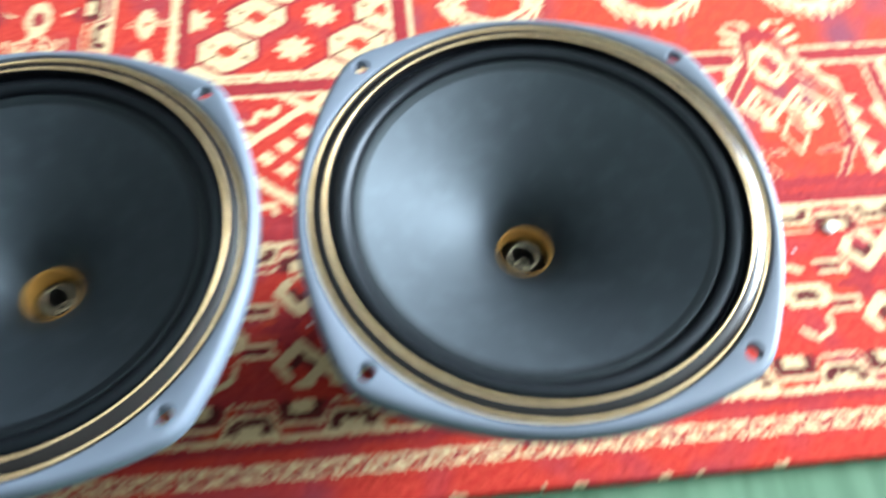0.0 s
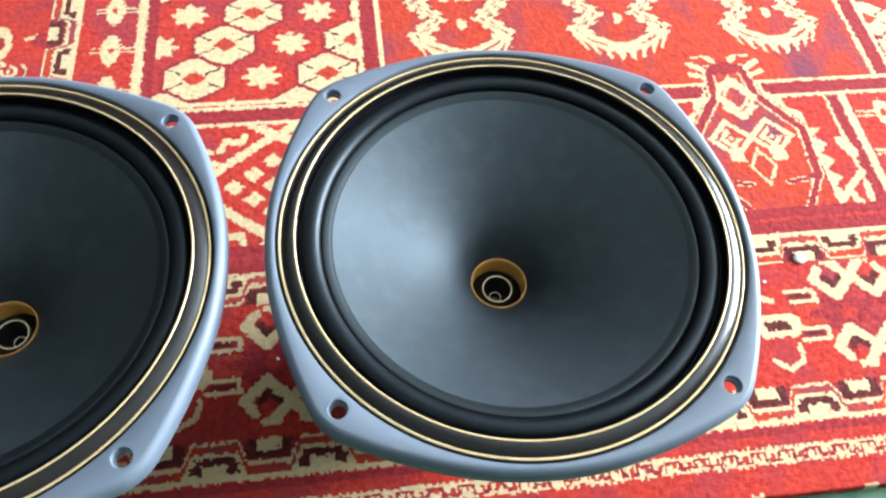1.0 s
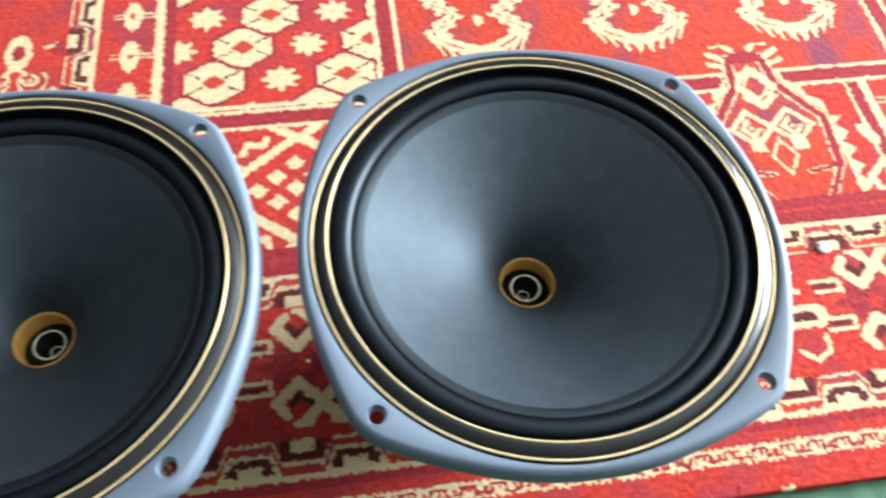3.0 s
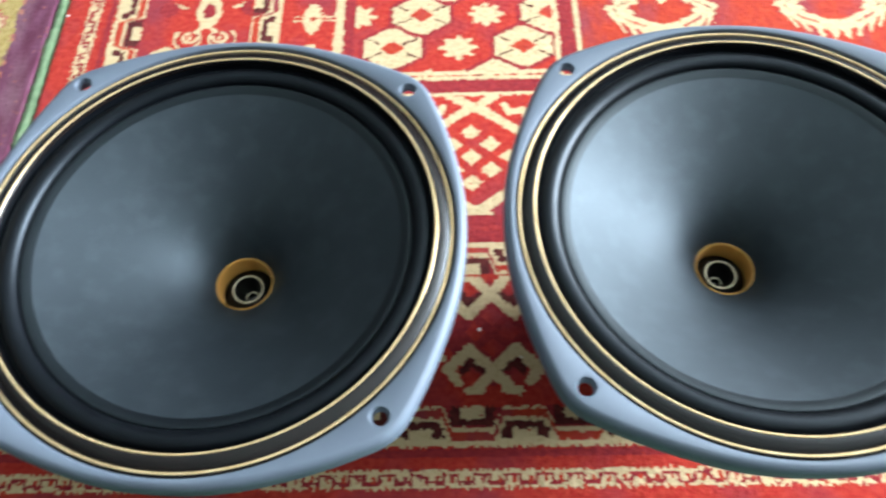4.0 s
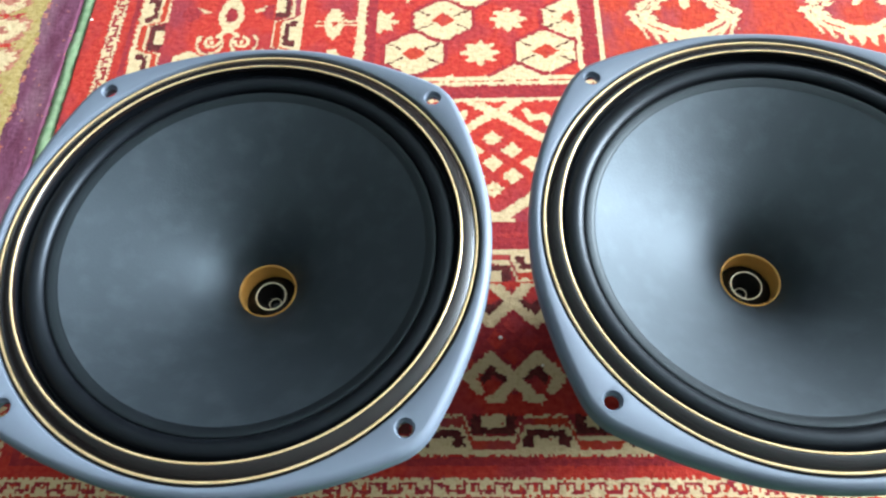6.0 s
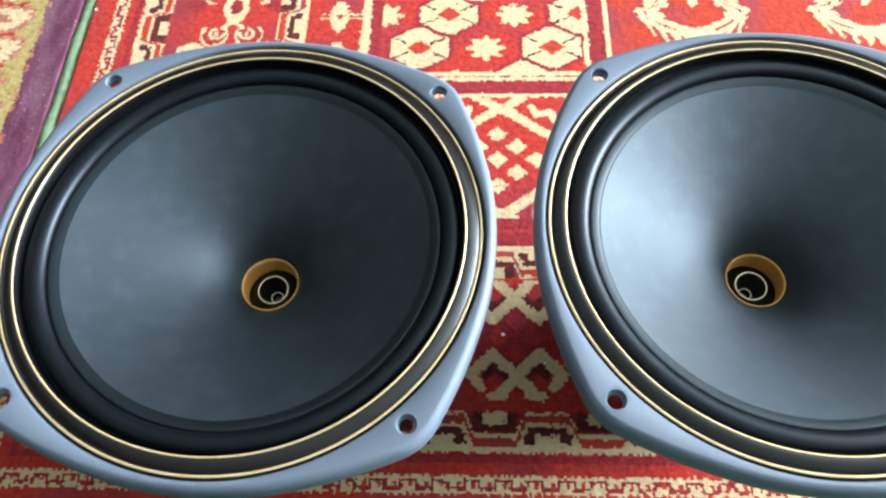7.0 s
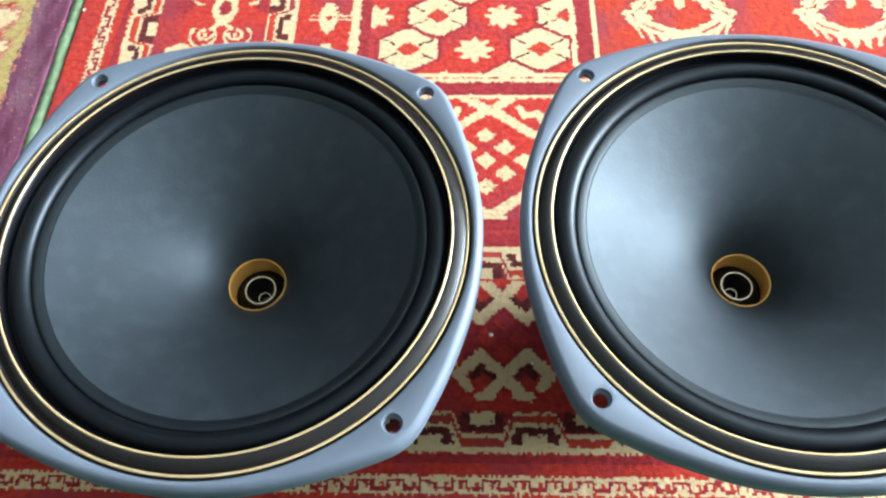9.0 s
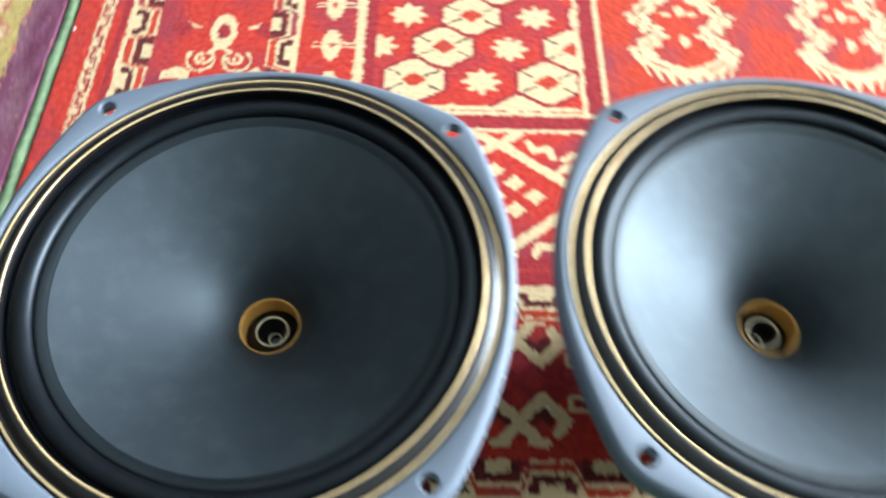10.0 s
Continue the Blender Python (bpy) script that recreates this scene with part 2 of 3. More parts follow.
def zigzag(w, along, where):
    """The key border: a stepped red line between cream edges, w from 0 (outer) to 0.036."""
    s = along / 0.0935
    du = np.abs(s - np.floor(s + 0.5)) * 0.0935
    line = np.interp(du, [0.0, 0.019, 0.027, 0.047], [0.009, 0.009, 0.030, 0.030])
    band = where & (w >= 0) & (w < 0.036)
    paint(band, CREAM)
    paint(band & (w > line + 0.008), MAROON)
    paint(band & (np.abs(w - line) < 0.0036), ORANGE)
    paint(band & (du < 0.020) & (w > 0.0185), DARK)
    paint(band & (du < 0.011) & (w > 0.0245), CREAM)
    paint(band & (w > line + 0.0036) & (w < line + 0.0075), CREAM)
    da = 0.04675 - du
    paint(band & (da < 0.017) & (w > 0.016) & (w < 0.0225), DARK)
    paint(band & (da > 0.011) & (da < 0.021) & (w > 0.008) & (w < 0.016), DARK)


def chain(w, along, where):
    """The narrow guard stripe of cream blocks, w from 0 to 0.017."""
    band = where & (w >= 0) & (w < 0.017)
    pitch = np.where(is_b, 0.027, 0.034)
    s = along / pitch - np.floor(along / pitch)
    paint(band, CREAM)
    # a thin stepped line runs up and down through the stripe
    high = s < 0.5
    level = np.where(high, 0.0118, 0.0052)
    step = (np.minimum(np.abs(s - 0.5), np.minimum(s, 1 - s)) < 0.05) & (w > 0.0036) & (w < 0.0134)
    run = (np.abs(w - level) < 0.0014) & (np.abs(np.where(high, s - 0.25, s - 0.75)) < 0.23)
    tooth = (np.abs(np.where(high, s - 0.30, s - 0.80)) < 0.06) & (np.abs(w - 0.0085) < 0.0026)
    paint(band & (step | run), MAROON)
    paint(band & tooth, ORANGE)
    paint(band & ((w < 0.0018) | (w > 0.0155)) & (np.abs(np.sin(along * 480)) > 0.6), ORANGE)


# borders, counted inwards from the edge
wb, wl, wr = V - V0, U - U0, U1 - U
w_in = np.minimum(wb, np.minimum(wl, wr))
is_b = wb <= np.minimum(wl, wr)
is_l = ~is_b & (wl <= wr)
along = np.where(is_b, U + 0.205, V - 0.36)
chain(w_in - 0.029, along, ANY)
paint((w_in > 0.056) & (w_in < 0.063), MAROON)
zigzag(w_in - 0.065, along, is_b)
zigzag(w_in - 0.065, V - 0.390, ~is_b)
main = (w_in > 0.102) & (w_in < 0.232)
zigzag(0.270 - w_in, along, is_b)
zigzag(0.270 - w_in, V - 0.345, ~is_b)
paint((w_in < 0.0045) & (np.sin(U * 61) + np.sin(U * 173 + 1) > 1.25), CREAM, is_b)
paint((w_in > 0.270) & (w_in < 0.285), MAROON, is_b)
for k in range(-1, 5):
    cu = -0.1845 + 0.29 * k
    on = is_b & main
    paint(np.abs(U - cu) / 0.06 + np.abs(V + 0.004) / 0.055 < 1, MAROON, on)
    hook_cross(cu, 0.035, -1, on)
    hook_cross(cu, -0.042, 1, on)
    for ddu, ddv in ((0, 0.014), (0, -0.018), (0.016, -0.002), (-0.016, -0.002)):
        paint(np.abs(U - cu - ddu) + np.abs(V + 0.002 - ddv) < 0.010, RED, on)
    for side in (-1, 1):
        # small curled figures beside each pair of crosses
        su = cu + side * 0.062
        for dv, tip in ((0.017, 1), (-0.017, -1)):
            x, y = (U - su) * side, (V - dv + 0.004) * tip
            paint((np.abs(x) < 0.016) & (np.abs(y) < 0.011), MAROON, on)
            paint(seg(x, y, -0.015, -0.009, 0.013, -0.009, 0.0030), ORANGE, on)
            paint(seg(x, y, -0.013, 0.010, 0.014, 0.010, 0.0024) | seg(x, y, -0.013, -0.002, 0.012, -0.002, 0.0022) | seg(x, y, -0.015, 0.010, -0.015, -0.002, 0.0024), CREAM, on)
            paint(seg(x, y, -0.008, 0.004, 0.010, 0.004, 0.0020), DARK, on)
        lu = cu + side * 0.097
        x, y = np.abs(U - lu), np.abs(V + 0.0135)
        paint((y < 0.0125 - np.maximum(0, x - 0.018) * 0.9) & (x < 0.026), CREAM, on)
        paint((y < 0.005) & (x < 0.013), DARK, on)
        x, y = (U - cu) * side - 0.100, V + 0.052
        paint(seg(x, y, -0.018, 0.016, -0.016, 0.0, 0.0025) | seg(x, y, -0.016, 0.0, 0.0, -0.008, 0.0025) | seg(x, y, 0.0, -0.008, 0.014, 0.004, 0.0025), CREAM, on)
        paint(seg(x, y, -0.006, 0.066, 0.012, 0.072, 0.003), CREAM, on)
# flower figures in the side borders
for cl, on in ((-0.514, is_l & main), (0.989, ~is_b & ~is_l & main)):
    for k in range(-1, 3):
        cv = 0.378 + 0.185 * k
        x, y = np.abs(U - cl), V - cv
        r1 = np.hypot(x, (y - 0.046) * 0.55)
        paint(r1 < 0.0155, CREAM, on)
        paint(r1 < 0.0070, MAROON, on)
        r2 = np.hypot(x - 0.021, y * 0.95)
        paint((r2 < 0.0175) & (r2 > 0.0140) & (y < 0.013), CREAM, on)
        paint((r2 <= 0.0140) & (r2 > 0.0120) & (y < 0.008), MAROON, on)
        r3 = np.hypot(x - 0.018, y - 0.002)
        paint((r3 < 0.0098) & (r3 > 0.0058) & ~((x < 0.018) & (y > 0.004)), CREAM, on)
        paint(r3 < 0.0030, CREAM, on)
        paint(seg(x, y, 0.030, 0.052, 0.044, 0.058, 0.0026) | seg(x, y, 0.044, 0.058, 0.050, 0.048, 0.0026), CREAM, on)
        paint((x > 0.030) & (x < 0.062) & (y > -0.030) & (y < -0.010 - np.abs(x - 0.045) * 0.55), CREAM, on)
        paint(seg(x, y, 0.0, 0.025, 0.012, 0.012, 0.003), CREAM, on)
        paint(np.hypot(x - 0.05, y - 0.05) < 0.012, MAROON, on)

field = w_in > 0.285
# columns of small crosses with a broad cream stripe


def cross_column(cu, v0, v1):
    on = field & (V > v0) & (V < v1)
    for k in range(-5, 6):
        x, y = U - cu, V - 0.407 - 0.066 * k
        paint((np.abs(x) < 0.038) & (np.abs(np.abs(y) - 0.0032) < 0.0014) & (np.abs(x) > 0.008), CREAM, on)
        paint((x / 0.0112) ** 2 + (y / 0.0245) ** 2 < 1 + 0.12 * np.sin(y * 900), CREAM, on)
        paint(np.abs(x) / 0.004 + np.abs(y) / 0.006 < 1, ORANGE, on)


for mirror in (0, 1):
    at = (lambda q: 0.475 - q) if mirror else (lambda q: q)
    cross_column(at(-0.386), -1, 2)
    paint(np.abs(U - at(-0.353)) < 0.0058, CREAM, field)
    panel = field & ((U > -0.334) & (U < -0.094) if not mirror else (U < 0.809) & (U > 0.569)) & (V > 0.312)
    paint((np.abs(U - at(-0.3405)) < 0.0066) & (V > 0.285), MAROON, field)
    for k in range(-1, 8):
        for m in range(-6, 5):
            cu = at(-0.288 + 0.0335 * k + 0.154 * m)
            hexagon(cu, 0.356 + 0.0525 * k, panel)
    for k in range(-1, 8):
        for m in range(-6, 5):
            star(at(-0.2105 + 0.0335 * k + 0.154 * m), 0.355 + 0.0525 * k, panel)
    paint((np.abs(U - at(-0.0815)) < 0.014) & (V > 0.285), MAROON, field)
    for q in (-0.094, -0.069):
        paint((np.abs(U - at(q)) < 0.0030) & (V > 0.285), CREAM, field)
mid = np.abs(U - 0.2375)
band = (V > 0.283) & (V < 0.310) & (mid < 0.59)
paint(band, MAROON, field)
for q in (0.2845, 0.3085):
    paint((np.abs(V - q) < 0.0026) & (mid < 0.59), CREAM, field)
paint((np.abs(V - 0.316) < 0.0030) & (mid > 0.34) & (mid < 0.58), CREAM, field)

# urn figures in the middle of the field
urns = field & (mid < 0.303) & (V > 0.312)
paint(urns, ORANGE)
for cu in (0.034, 0.236, 0.438):
    x, y = U - cu, V
    ax = np.abs(x)
    wall_at = 0.042 + 0.012 * tri((y - 0.437) / 0.058) + 0.003 * np.sign(np.sin(y * 430))
    up = y > 0.392
    paint(up & (np.abs(ax - wall_at) < 0.0165), MAROON, urns)
    paint(up & (np.abs(ax - wall_at) < 0.0140), CREAM, urns)
    paint(up & (np.abs(ax - wall_at - 0.005) < 0.0016) & (np.sin(y * 300 + ax * 200) > 0.1), DARK, urns)
    paint(up & (np.abs(ax - wall_at) < 0.0012), MAROON, urns)
    bowl = 0.368 + 8.5 * ax * ax
    paint((y > bowl) & (y < bowl + 0.016 + 0.12 * ax) & (ax < 0.054), CREAM, urns)
    paint((y > bowl + 0.007) & (y < bowl + 0.0105) & (ax > 0.022) & (ax < 0.046), RED, urns)
    lean = ax - (y - bowl) * ax * 14
    s = lean / 0.0165 - np.floor(lean / 0.0165)
    paint((y > bowl - 0.015) & (y <= bowl + 0.003) & (np.abs(s - 0.5) < 0.34 - (bowl - y) * 14) & (ax < 0.060), CREAM, urns)
    for k in range(5):
        paint((np.abs(x - 0.002) < 0.0055) & (np.abs(y - 0.427 - 0.05 * k) < 0.010 - np.abs(x) * 0.6), CREAM, urns)
    paint((ax < 0.022) & (y > 0.46) & (np.abs(tri((y - 0.46) / 0.05)) < 0.25) & (ax > 0.010), CREAM, urns)

# lower field: lattice of dotted diamonds, then the hooked medallions
low = field & (V > 0.123) & (V < 0.281)
lat = low & (U < 0.0)
for k in range(-1, 2):
    x, y = U + 0.195 - 0.19 * k, V - 0.198
    ax, ay = np.abs(x), np.abs(y)
    paint(ax / 0.085 + ay / 0.072 < 1, RED, lat)
    paint(seg(ax, ay, 0, 0.070, 0.080, 0.010, 0.0055), CREAM, lat)
    paint(seg(ax, ay, 0, 0.066, 0.030, 0.088, 0.006), CREAM, lat)
    paint(seg(ax, ay, 0.038, 0.060, 0.055, 0.062, 0.0045) | seg(ax, ay, 0.038, 0.060, 0.034, 0.070, 0.004) | seg(ax, ay, 0.055, 0.062, 0.060, 0.050, 0.004), CREAM, lat)
    paint(seg(ax, ay, 0.062, 0.030, 0.078, 0.040, 0.004) | seg(ax, ay, 0.078, 0.040, 0.086, 0.030, 0.0036) | seg(ax, ay, 0.070, 0.048, 0.084, 0.056, 0.0036), CREAM, lat)
    for i in range(-3, 4):
        for j in range(-3, 4):
            du, dv = 0.0205 * (i - j) - 0.004, 0.0165 * (i + j)
            if abs(du) / 0.085 + abs(dv) / 0.072 < 0.72:
                paint(np.abs(x - du) / 0.0115 + np.abs(y - dv) / 0.0105 < 1, CREAM, lat)
med_zone = field & (V > 0.112) & (V < 0.355)
for mirror in (0, 1):
    sx = -1 if mirror else 1
    cu = 0.4750 - 0.352 if mirror else 0.352
    x, y = (U - cu) * sx, V - 0.22
    ax = np.abs(x)
    inside = ((y < 0.075 - np.maximum(0, ax - 0.010) * 1.25) & (y > -0.10) & (ax < 0.066)) | ((ax < 0.028) & (y > 0.05) & (y < 0.125))
    paint(inside, ORANGE, med_zone)
    # outline: purple between cream lines
    for wd, c in ((0.0074, CREAM), (0.0050, MAROON)):
        m = seg(ax, y, 0.022, 0.112, 0.026, 0.068, wd) | seg(ax, y, 0.026, 0.068, 0.066, 0.012, wd) | seg(ax, y, 0.066, 0.012, 0.060, -0.055, wd) | seg(ax, y, 0.060, -0.055, 0.022, -0.062, wd * 0.5) | seg(ax, y, 0.060, -0.055, 0.034, -0.098, wd * 0.7)
        paint(m, c, med_zone)
    tooth = (1 - np.abs(2 * (y / 0.024 - np.floor(y / 0.024)) - 1)) * 0.014
    paint((ax > 0.0700) & (ax < 0.0745 + tooth) & (y > -0.098) & (y < 0.012), CREAM, med_zone)
    rise = 0.083 - (ax - 0.026) * 1.40
    tooth2 = (ax / 0.019 - np.floor(ax / 0.019)) * 0.014
    paint((ax > 0.034) & (ax < 0.074) & (y > rise) & (y < rise + 0.008 + tooth2), CREAM, med_zone)
    # two eyes, a head and a lozenge
    for ex in (-0.026, 0.024):
        ring_d = np.abs(x - ex) * 0.8 + np.abs(y - 0.004) * 0.8
        paint((ring_d < 0.0235) & (ring_d > 0.0160) & ~((np.abs(x - ex) < 0.004) & (y < 0.0)), CREAM, med_zone)
        paint((ring_d < 0.0125) & (ring_d > 0.0058) & ~((x - ex > 0) & (y > 0.004)), CREAM, med_zone)
        paint(ring_d < 0.0030, CREAM, med_zone)
        paint((np.abs(x - ex) < 0.009) & (np.abs(y + 0.020) < 0.010) & (ax > 0.012), CREAM, med_zone)
    head = np.abs(x) * 0.9 + np.abs(y - 0.066) * 0.7
    paint((head < 0.0245) & (head > 0.0125), CREAM, med_zone)
    paint((head < 0.0245) & (head > 0.0125) & (np.abs(head - 0.0185) < 0.0013) & (np.sin(y * 260 + x * 340) > -0.2), RED, med_zone)
    paint(seg(x, y, -0.014, 0.085, 0.004, 0.092, 0.0045) | seg(x, y, 0.004, 0.092, 0.014, 0.078, 0.0045) | seg(ax, y, 0.0, 0.034, 0.018, 0.050, 0.0035), CREAM, med_zone)
    loz = ax + np.abs(y + 0.038) * 0.6
    paint((loz < 0.017) & (loz > 0.0125), CREAM, med_zone)
    paint((ax < 0.019) & (y > 0.104) & (y < 0.124 - ax * 0.3), MAROON, med_zone)
    paint(seg(ax, y, 0.012, 0.126, 0.022, 0.138, 0.0045) | seg(ax, y, 0.022, 0.138, 0.034, 0.134, 0.004) | seg(ax, y, 0.028, 0.112, 0.044, 0.122, 0.0042) | seg(ax, y, 0.030, 0.100, 0.046, 0.106, 0.0035), CREAM, med_zone)
    # stripes and crosses beside it
    edge = (lambda q: 0.475 - q) if mirror else (lambda q: q)
    paint(np.abs(U - edge(0.474)) < 0.0095, MAROON, low)
    paint(np.abs(U - edge(0.4645)) < 0.0022, CREAM, low)
    paint(np.abs(U - edge(0.4865)) < 0.0052, CREAM, low)
    for k in range(3):
        x2, y2 = U - edge(0.530), V - 0.250 + 0.058 * k
        paint((np.abs(x2) < 0.036) & (np.abs(np.abs(y2) - 0.0032) < 0.0014) & (np.abs(x2) > 0.008), CREAM, low)
        paint((x2 / 0.0115) ** 2 + (y2 / 0.021) ** 2 < 1 + 0.15 * np.sin(y2 * 900), CREAM, low)
        paint((np.abs(x2) < 0.0035) & (np.abs(y2) < 0.005), ORANGE, low)
    # a branched figure under the stripe
    bx, by = (U - edge(0.452)) * sx, V - 0.150
    paint(seg(bx, by, 0.014, 0.016, -0.012, -0.006, 0.004) | seg(bx, by, -0.012, -0.006, -0.004, -0.026, 0.0045) | seg(bx, by, 0.012, 0.0, 0.010, -0.024, 0.0045) | seg(bx, by, 0.014, 0.044, 0.006, 0.060, 0.007), CREAM, low)
paint((V > 0.112) & (V < 0.125) & (w_in > 0.285), MAROON)
# stray worn knots
worn = rng.random(gu.shape)
paint((worn < 0.002) & (pat == CREAM), ORANGE)
paint((worn > 0.997) & (pat == RED), MAROON)


def knot_sheet(name, colours, u0, v0, step, mats, turn, top, thick, seed, rough_edge=0.0015):
    """A pile sheet: one raised grid, one face a knot, with its cut edge down to the floor."""
    nv, nu = colours.shape
    r = np.random.default_rng(seed)
    uu, vv = np.meshgrid(u0 + np.arange(nu + 1) * step, v0 + np.arange(nv + 1) * step)
    zz = top + r.normal(0, 0.00022, uu.shape)
    uu = uu + r.normal(0, step * 0.16, uu.shape)
    vv = vv + r.normal(0, step * 0.16, uu.shape)
    vv[0] += np.cumsum(r.normal(0, rough_edge * 0.25, nu + 1)) * 0.3
    zz[0], zz[-1], zz[:, 0], zz[:, -1] = (top - thick,) * 4
    c, s = math.cos(turn), math.sin(turn)
    co = np.stack([uu * c - vv * s, uu * s + vv * c, zz], -1).reshape(-1, 3)
    idx = np.arange((nu + 1) * (nv + 1)).reshape(nv + 1, nu + 1)
    quads = np.stack([idx[:-1, :-1], idx[:-1, 1:], idx[1:, 1:], idx[1:, :-1]], -1).reshape(-1, 4)
    me = bpy.data.meshes.new(name)
    me.vertices.add(len(co))
    me.vertices.foreach_set("co", co.ravel())
    me.loops.add(quads.size)
    me.loops.foreach_set("vertex_index", quads.ravel().astype(np.int32))
    me.polygons.add(len(quads))
    me.polygons.foreach_set("loop_start", np.arange(0, quads.size, 4, dtype=np.int32))
    for m in mats:
        me.materials.append(m)
    me.polygons.foreach_set("material_index", colours.ravel().astype(np.int32))
    me.polygons.foreach_set("use_smooth", np.ones(len(quads), bool))
    me.update(calc_edges=True)
    return new(name, me)


carpet = tagged(knot_sheet("carpet", pat, U0, V0, KNOT, [M_RED, M_CREAM, M_MAROON, M_DARK, M_ORANGE], TURN, 0.0, 0.009, 11),
                "red hand-knotted wool carpet with cream geometric figures", "carpet")

# the second rug beside it: green binding, purple border, olive field
R2_U0 = -1.10
n2u, n2v = int(round((-0.7085 - R2_U0) / KNOT)), NV
g2u, g2v = np.meshgrid(R2_U0 + (np.arange(n2u) + 0.5) * KNOT, V0 - 0.2 + (np.arange(n2v + 80) + 0.5) * KNOT)
g2u = g2u + rng.normal(0, 0.0008, g2u.shape)
g2v = g2v + rng.normal(0, 0.0008, g2v.shape)
pat2 = np.full(g2u.shape, 1, np.int32)
pat2[g2u > -0.752 + 0.002 * np.sin(g2v * 70)] = 0
e2 = -0.752 - g2u
s2 = g2v / 0.050 + 0.35 * np.sin(e2 * 38)
row = np.floor(s2)
s2 = s2 - row
lobe = np.hypot((e2 - 0.050 - 0.008 * np.sin(row * 2.3)) / 0.036, (s2 - 0.5) / 0.46) + 0.10 * np.sin(g2v * 520 + e2 * 300)
pat2[(e2 > 0.012) & (lobe < 1.0)] = 2
pat2[(e2 > 0.012) & (lobe < 0.80)] = 4
pat2[(e2 > 0.034) & (np.hypot((e2 - 0.056) / 0.016, (s2 - 0.5) / 0.15) < 1 + 0.25 * np.sin(g2v * 700))] = 2
pat2[(e2 > 0.026) & (e2 < 0.078) & (np.minimum(s2, 1 - s2) < 0.05 + 0.03 * np.sin(e2 * 420))] = 3
pat2[(e2 > 0.086) & (np.sin(g2v * 90 + e2 * 60) > 0.1)] = 3
pat2[(e2 > 0.096) & (np.sin(g2v * 90 + e2 * 60) > 0.7)] = 2
pat2[(e2 > -0.004) & (e2 < 0.001) & (np.sin(g2v * 310) + np.sin(g2v * 117) > 0.5)] = 2
pat2[(rng.random(g2u.shape) < 0.006) & (pat2 == 0)] = 5
tagged(knot_sheet("side_rug", pat2, R2_U0, V0 - 0.2, KNOT, [M_PURPLE, M_OLIVE, M_PINK, M_RED, M_CREAM, M_PINK], TURN, -0.001, 0.008, 12), "olive rug with a dark purple border, beside the red carpet", "rug")


def cord(name, u, v0, v1, radius, mat, label):
    """A stitched binding along the rug's edge, slightly lumpy."""
    bm = bmesh.new()
    n, sides, prev = 260, 8, None
    r = random.Random(5)
    c, s = math.cos(TURN), math.sin(TURN)
    for i in range(n + 1):
        v = v0 + (v1 - v0) * i / n
        k = radius * (1 + 0.05 * math.sin(i * 1.9) + 0.07 * math.sin(i * 0.37) + r.uniform(-0.12, 0.12))
        du = 0.0007 * math.sin(i * 0.21) + r.uniform(-0.0003, 0.0003)
        ring = []
        for j in range(sides):
            a = 2 * math.pi * j / sides
            uu, zz = u + du + k * math.cos(a), -0.0050 + 0.55 * k * math.sin(a)
            ring.append(bm.verts.new((uu * c - v * s, uu * s + v * c, zz)))
        if prev:
            for j in range(sides):
                bm.faces.new((prev[j], prev[(j + 1) % sides], ring[(j + 1) % sides], ring[j]))
        prev = ring
    bmesh.ops.recalc_face_normals(bm, faces=bm.faces[:])
    return tagged(part(name, bm, mat), label, "binding")


cord("edge_binding", -0.7015, V0 - 0.19, V1, 0.0084, M_GREENCORD, "pale green stitched rug binding between two rugs")

# ---- loudspeaker drivers ----
H = SPEAKER_H
BOLT = 0.185


def plate_outline(a, inset=0.0):
    """Radius of the plate at angle a: a circle drawn out to four rounded ears, the sides between slightly bowed."""
    big, ear, far = 0.1815, 0.030, 0.1695
    phi = math.acos((big - ear) / far)
    tip = math.atan2(ear * math.sin(phi), far + ear * math.cos(phi))
    d = abs((a % (math.pi / 2)) - math.pi / 4)
    if d > phi:
        q = big
    elif d > tip:
        q = big / math.cos(phi - d)
    else:
        q = far * math.cos(d) + math.sqrt(max(0.0, ear ** 2 - (far * math.sin(d)) ** 2))
    n = 2.7
    bowed = 0.1815 / (abs(math.cos(a)) ** n + abs(math.sin(a)) ** n) ** (1 / n)
    return 0.6 * q + 0.4 * bowed + inset


